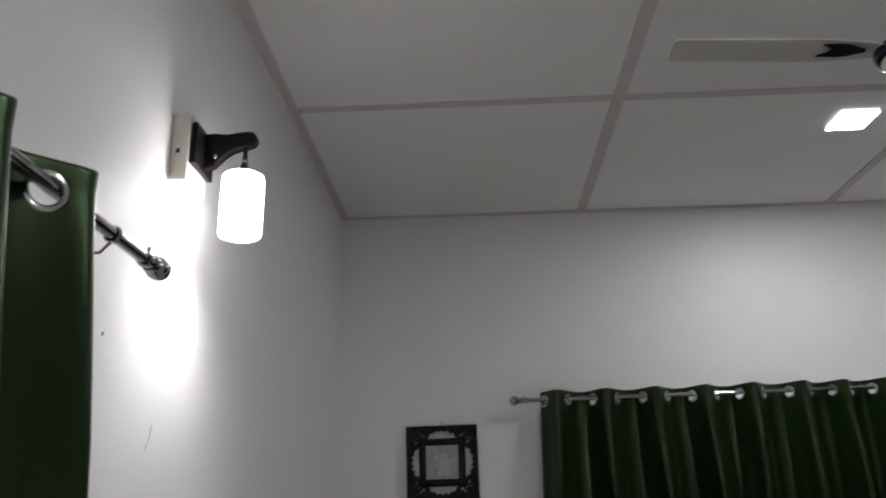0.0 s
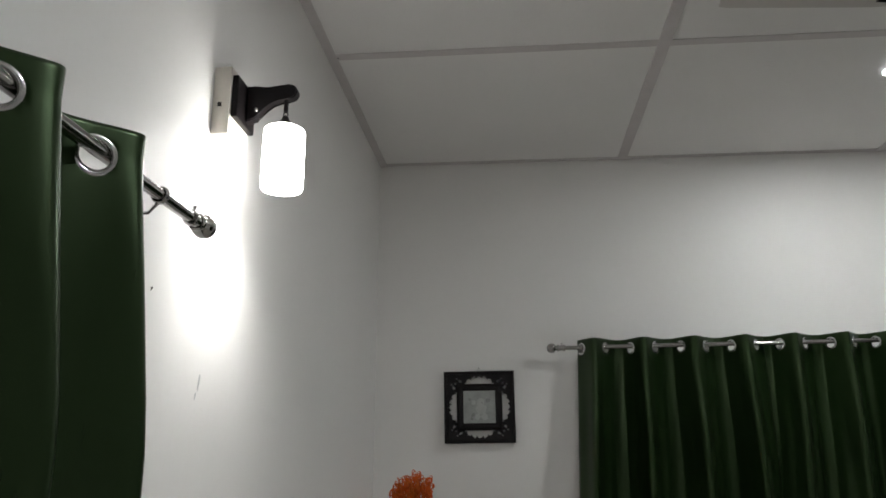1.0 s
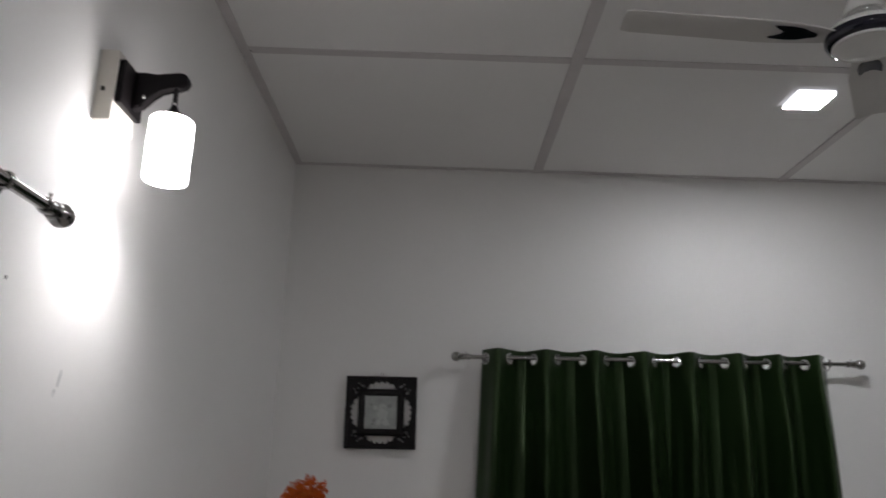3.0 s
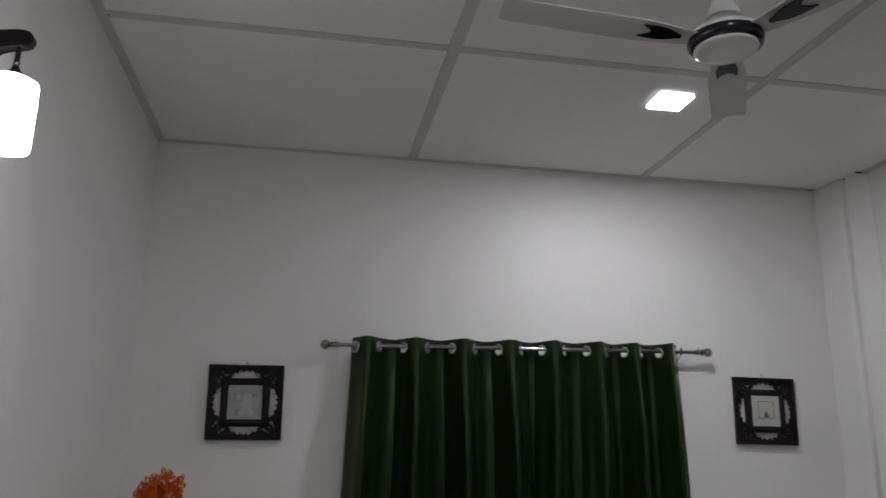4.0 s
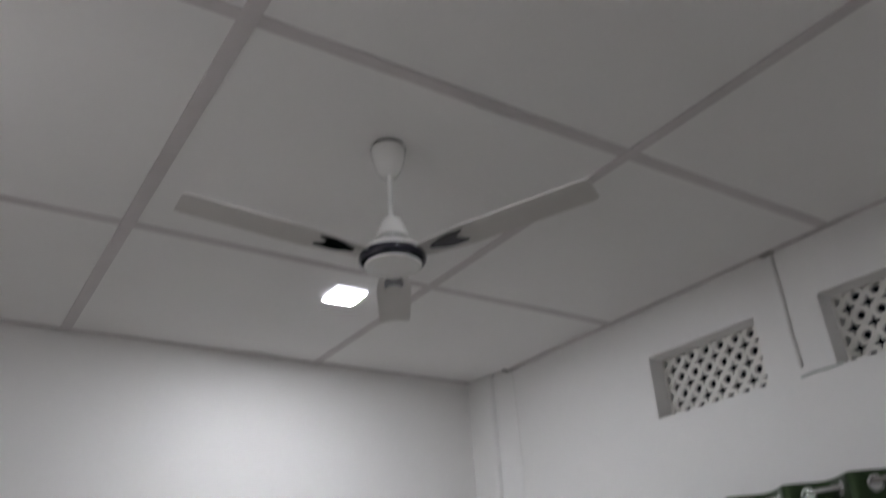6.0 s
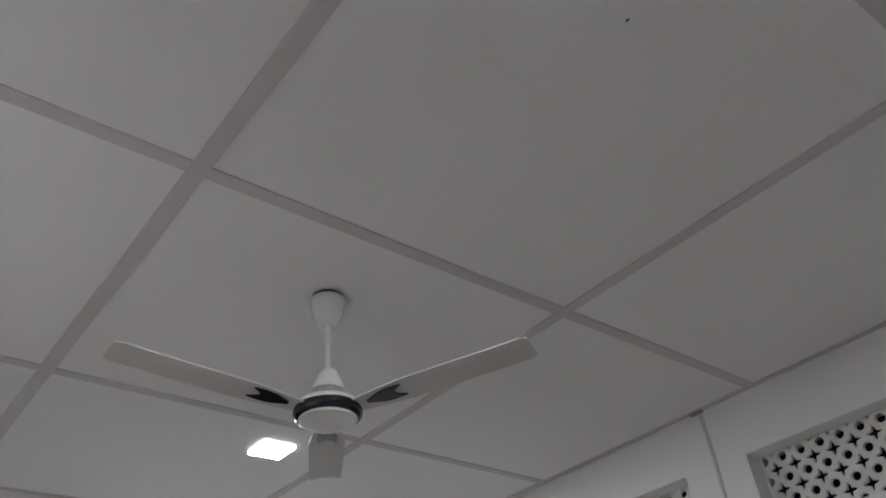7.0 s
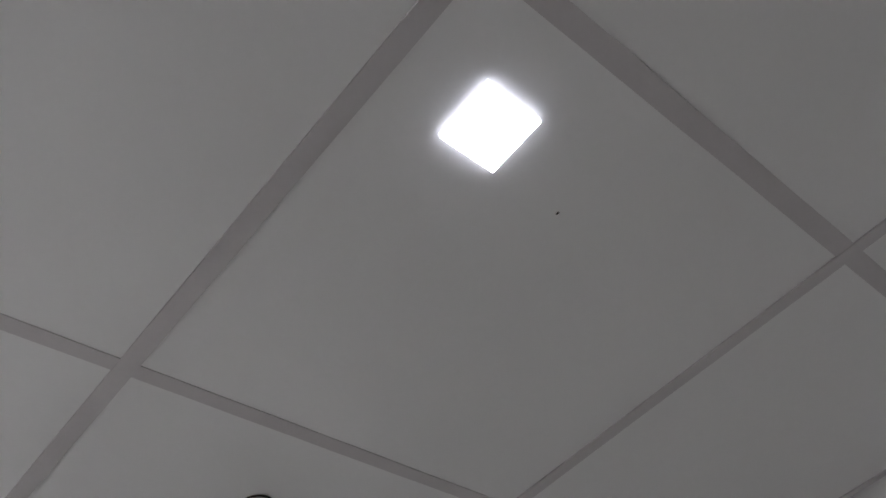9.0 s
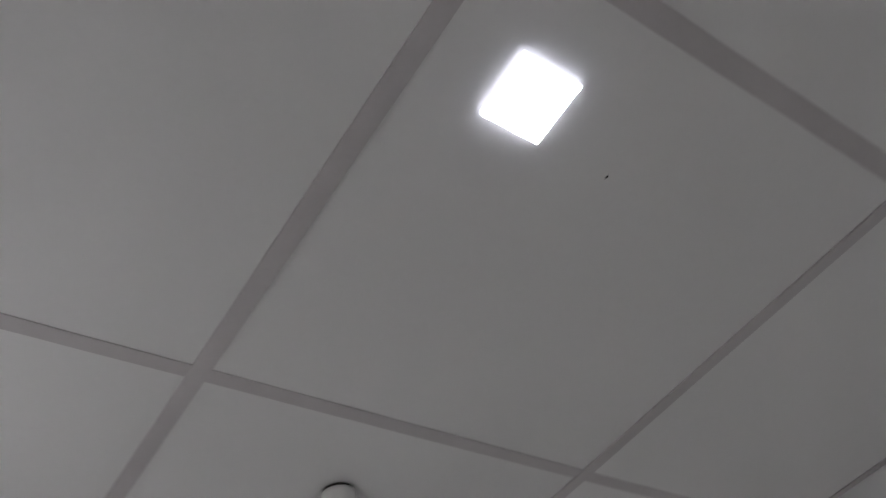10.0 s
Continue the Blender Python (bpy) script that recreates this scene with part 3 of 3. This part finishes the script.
def frame_bar(half, width, y0, y1, bevel):
    bm = bmesh.new()
    for a in range(4):
        m = pose(0, 0, 0, 0, 90 * a, 0)
        h, w = half, half - width
        sec = [(h, y0), (h, y1 + bevel), (h - bevel, y1), (w + bevel, y1), (w, y1 + bevel), (w, y0)]
        lo = [bm.verts.new(m @ Vector((-r, y, r))) for r, y in sec]
        hi = [bm.verts.new(m @ Vector((r, y, r))) for r, y in sec]
        for i in range(len(sec)):
            j = (i + 1) % len(sec)
            bm.faces.new((lo[i], lo[j], hi[j], hi[i]))
    bmesh.ops.remove_doubles(bm, verts=bm.verts[:], dist=0.0001)
    return bm


def picture(x, z, half, label, plain, tilt):
    e = thing("picture_frame", (x, -0.004, z), label, "picture frame", "carved black picture frames")
    e.matrix_basis = pose(x, -0.004, z, 0, tilt, 0)
    part("outer_moulding", frame_bar(half, 0.013, 0.0, -0.024, 0.003), M_LACQUER, e, "", None)
    bm = fret_mesh(half - 0.012)
    for v in bm.verts:
        v.co.y -= 0.006
    part("fretwork", bm, M_LACQUER, e, "pierced leafwork", None)
    part("inner_moulding", frame_bar(half * 0.645, 0.034, 0.0, -0.027, 0.012), M_LACQUER, e, "", None)
    s = half * 0.645 - 0.031
    p = part("print", box(bmesh.new(), -s, s, -0.0175, -0.006, -s, s), M_PAPER_LIGHT if plain else M_PAPER, e, "pale print" if plain else "grey faded print", None)
    y = -0.0178
    if plain:
        for a in range(4):
            bm = bmesh.new()
            prism(bm, [(-0.043, 0.0405), (0.043, 0.0405), (0.043, 0.043), (-0.043, 0.043)], 0.0006, pose(0, y, 0.004, 90, 0, 0) @ pose(0, 0, 0, 0, 0, 90 * a))
            part("printed_line", bm, M_INK, p, "", None)
        bm = bmesh.new()
        prism(bm, [(-0.014, -0.034), (0.014, -0.034), (0.011, -0.022), (0.005, -0.014), (0.003, -0.004), (-0.003, -0.004), (-0.005, -0.014), (-0.011, -0.022)], 0.0006, pose(0, y, 0.004, 90, 0, 0))
        part("printed_shape", bm, M_INK, p, "", None)
        bm = bmesh.new()
        prism(bm, [(-0.040, -0.036), (0.040, -0.036), (0.040, -0.0345), (-0.040, -0.0345)], 0.0006, pose(0, y, 0.004, 90, 0, 0))
        part("printed_line", bm, M_INK, p, "", None)
    else:
        rng = random.Random(7)
        for cx, cz, r, mat in ((0.006, 0.022, 0.022, M_WASH), (0.010, -0.010, 0.030, M_WASH), (-0.026, 0.020, 0.013, M_WASH), (0.024, -0.046, 0.018, M_WASH), (-0.010, -0.046, 0.016, M_WASH), (0.040, 0.030, 0.012, M_SMUDGE), (-0.030, -0.036, 0.010, M_SMUDGE), (-0.036, -0.054, 0.007, M_SMUDGE), (0.014, 0.018, 0.005, M_SMUDGE), (-0.046, 0.034, 0.008, M_SMUDGE)):
            bm = bmesh.new()
            o = [(cx + r * math.cos(a) * rng.uniform(0.65, 1.1), cz + r * math.sin(a) * rng.uniform(0.65, 1.1)) for a in np.linspace(0, 2 * math.pi, 15)[:-1]]
            prism(bm, o, 0.0006, pose(0, y, 0, 90, 0, 0))
            part("printed_shape", bm, mat, p, "", None)
    bm = bmesh.new()
    tube(bm, [(0.0, 0.004, half + 0.014), (0.0, -0.010, half + 0.016)], 0.0022, 8)
    tube(bm, [(-0.012, -0.004, half - 0.002), (0.0, -0.006, half + 0.014), (0.012, -0.004, half - 0.002)], 0.0008, 6)
    part("hanger", bm, M_STEEL, e, "small nail and loop")
    return e


picture(0.497, 1.785, 0.1645, "square black carved frame with a grey faded print", False, -0.8)
picture(3.038, 1.8015, 0.1645, "square black carved frame with a pale print", True, 0.4)


# ---- cables on the east wall ----
e = thing("wall_conduit", (W, -2.053, 2.997), "grey cable conduit running down from the ceiling", "cable")
part("conduit", tube(bmesh.new(), [(-0.002, 0.0, 0.005), (-0.002, -0.002, -0.20), (-0.002, 0.001, -0.36), (-0.002, -0.004, -0.485)], 0.0072, 14), M_CABLE, e)
part("clip", box(bmesh.new(), -0.026, 0.0, -0.018, 0.040, -0.010, 0.002, 0.003), M_DARKWIRE, e, "small ceiling clip", None)
e = thing("pale_cable", (W, -2.052, 2.502), "thin pale cable running to the vent opening", "cable")
part("cable", tube(bmesh.new(), [(-0.003, 0.008, -0.026), (-0.003, -0.05, -0.020), (-0.003, -0.11, -0.022), (-0.003, -0.165, -0.018)], 0.0048, 10), M_CABLE_PALE, e)
# thin tube drawn in place of the soft shade line along the casing edge
e = thing("edge_shade_wire", (W, -0.345, 2.99), "thin grey wire standing in for the shade line of the corner casing", "cable")
part("wire", tube(bmesh.new(), [(-0.003, 0.0, 0.0), (-0.003, -0.004, -0.12), (-0.003, -0.010, -0.26), (-0.003, -0.008, -0.40), (-0.003, -0.016, -0.52)], 0.0012, 6), M_CABLE, e)
part("clip", box(bmesh.new(), -0.016, 0.0, -0.008, 0.03, -0.001, 0.008, 0.001), M_CABLE, e, "small grey clip at the ceiling", None)


# ---- dried flowers in the corner ----
def dried_flowers(x, y):
    e = thing("dried_flowers", (x, y, 0), "bunch of orange dried curly stems in a tall vase", "dried flowers")
    part("vase", lathe(bmesh.new(), [(0, 0.0), (0.09, 0.0), (0.10, 0.02), (0.115, 0.25), (0.10, 0.55), (0.055, 0.82), (0.045, 0.9), (0.055, 0.95), (0.048, 0.95), (0.038, 0.9), (0.0, 0.6)], 40), M_VASE, e, "tall glazed floor vase", 60)
    rng = random.Random(11)
    curls = bmesh.new()
    for i in range(90):
        a, rad = rng.uniform(0, 2 * math.pi), 0.086 * math.sqrt(rng.random())
        x, y = rad * math.cos(a), rad * math.sin(a)
        top = 1.456 + 0.030 * math.exp(-((x - 0.022) / 0.040) ** 2) - 0.020 * max(0.0, (abs(x) - 0.06) / 0.04) + rng.uniform(-0.060, 0.012)
        p = Vector((x, y, top))
        q = Vector((0.03 * math.cos(a), 0.03 * math.sin(a), 0.92))
        mid = Vector((0.9 * x, 0.9 * y, 1.22 + rng.uniform(-0.03, 0.03)))
        part("stem", tube(bmesh.new(), [q, mid, p], [0.0030, 0.0028, 0.0020], 5), M_STEM, e)
        for _ in range(4):
            # a tendril that rises from the stem and curls over into a small knob
            s = p - Vector((0, 0, rng.uniform(0.0, 0.05)))
            d = rng.uniform(0, 2 * math.pi)
            out = Vector((math.cos(d), math.sin(d), 0))
            r = rng.uniform(0.005, 0.010)
            c = s + out * rng.uniform(0.004, 0.012) + Vector((0, 0, rng.uniform(0.006, 0.022)))
            turn = rng.uniform(3.0, 5.0)
            pts = [s] + [c - out * r * math.cos(turn * k / 6) + Vector((0, 0, r * math.sin(turn * k / 6))) for k in range(7)]
            tube(curls, pts, [0.0014, 0.0014, 0.0014, 0.0016, 0.0018, 0.0024, 0.0034, 0.0030], 5)
    tagged(part("tendril_mass", curls, M_ORANGE, e, "small curled orange tendrils"), kind="stuff")
    return e


dried_flowers(0.237, -0.40)
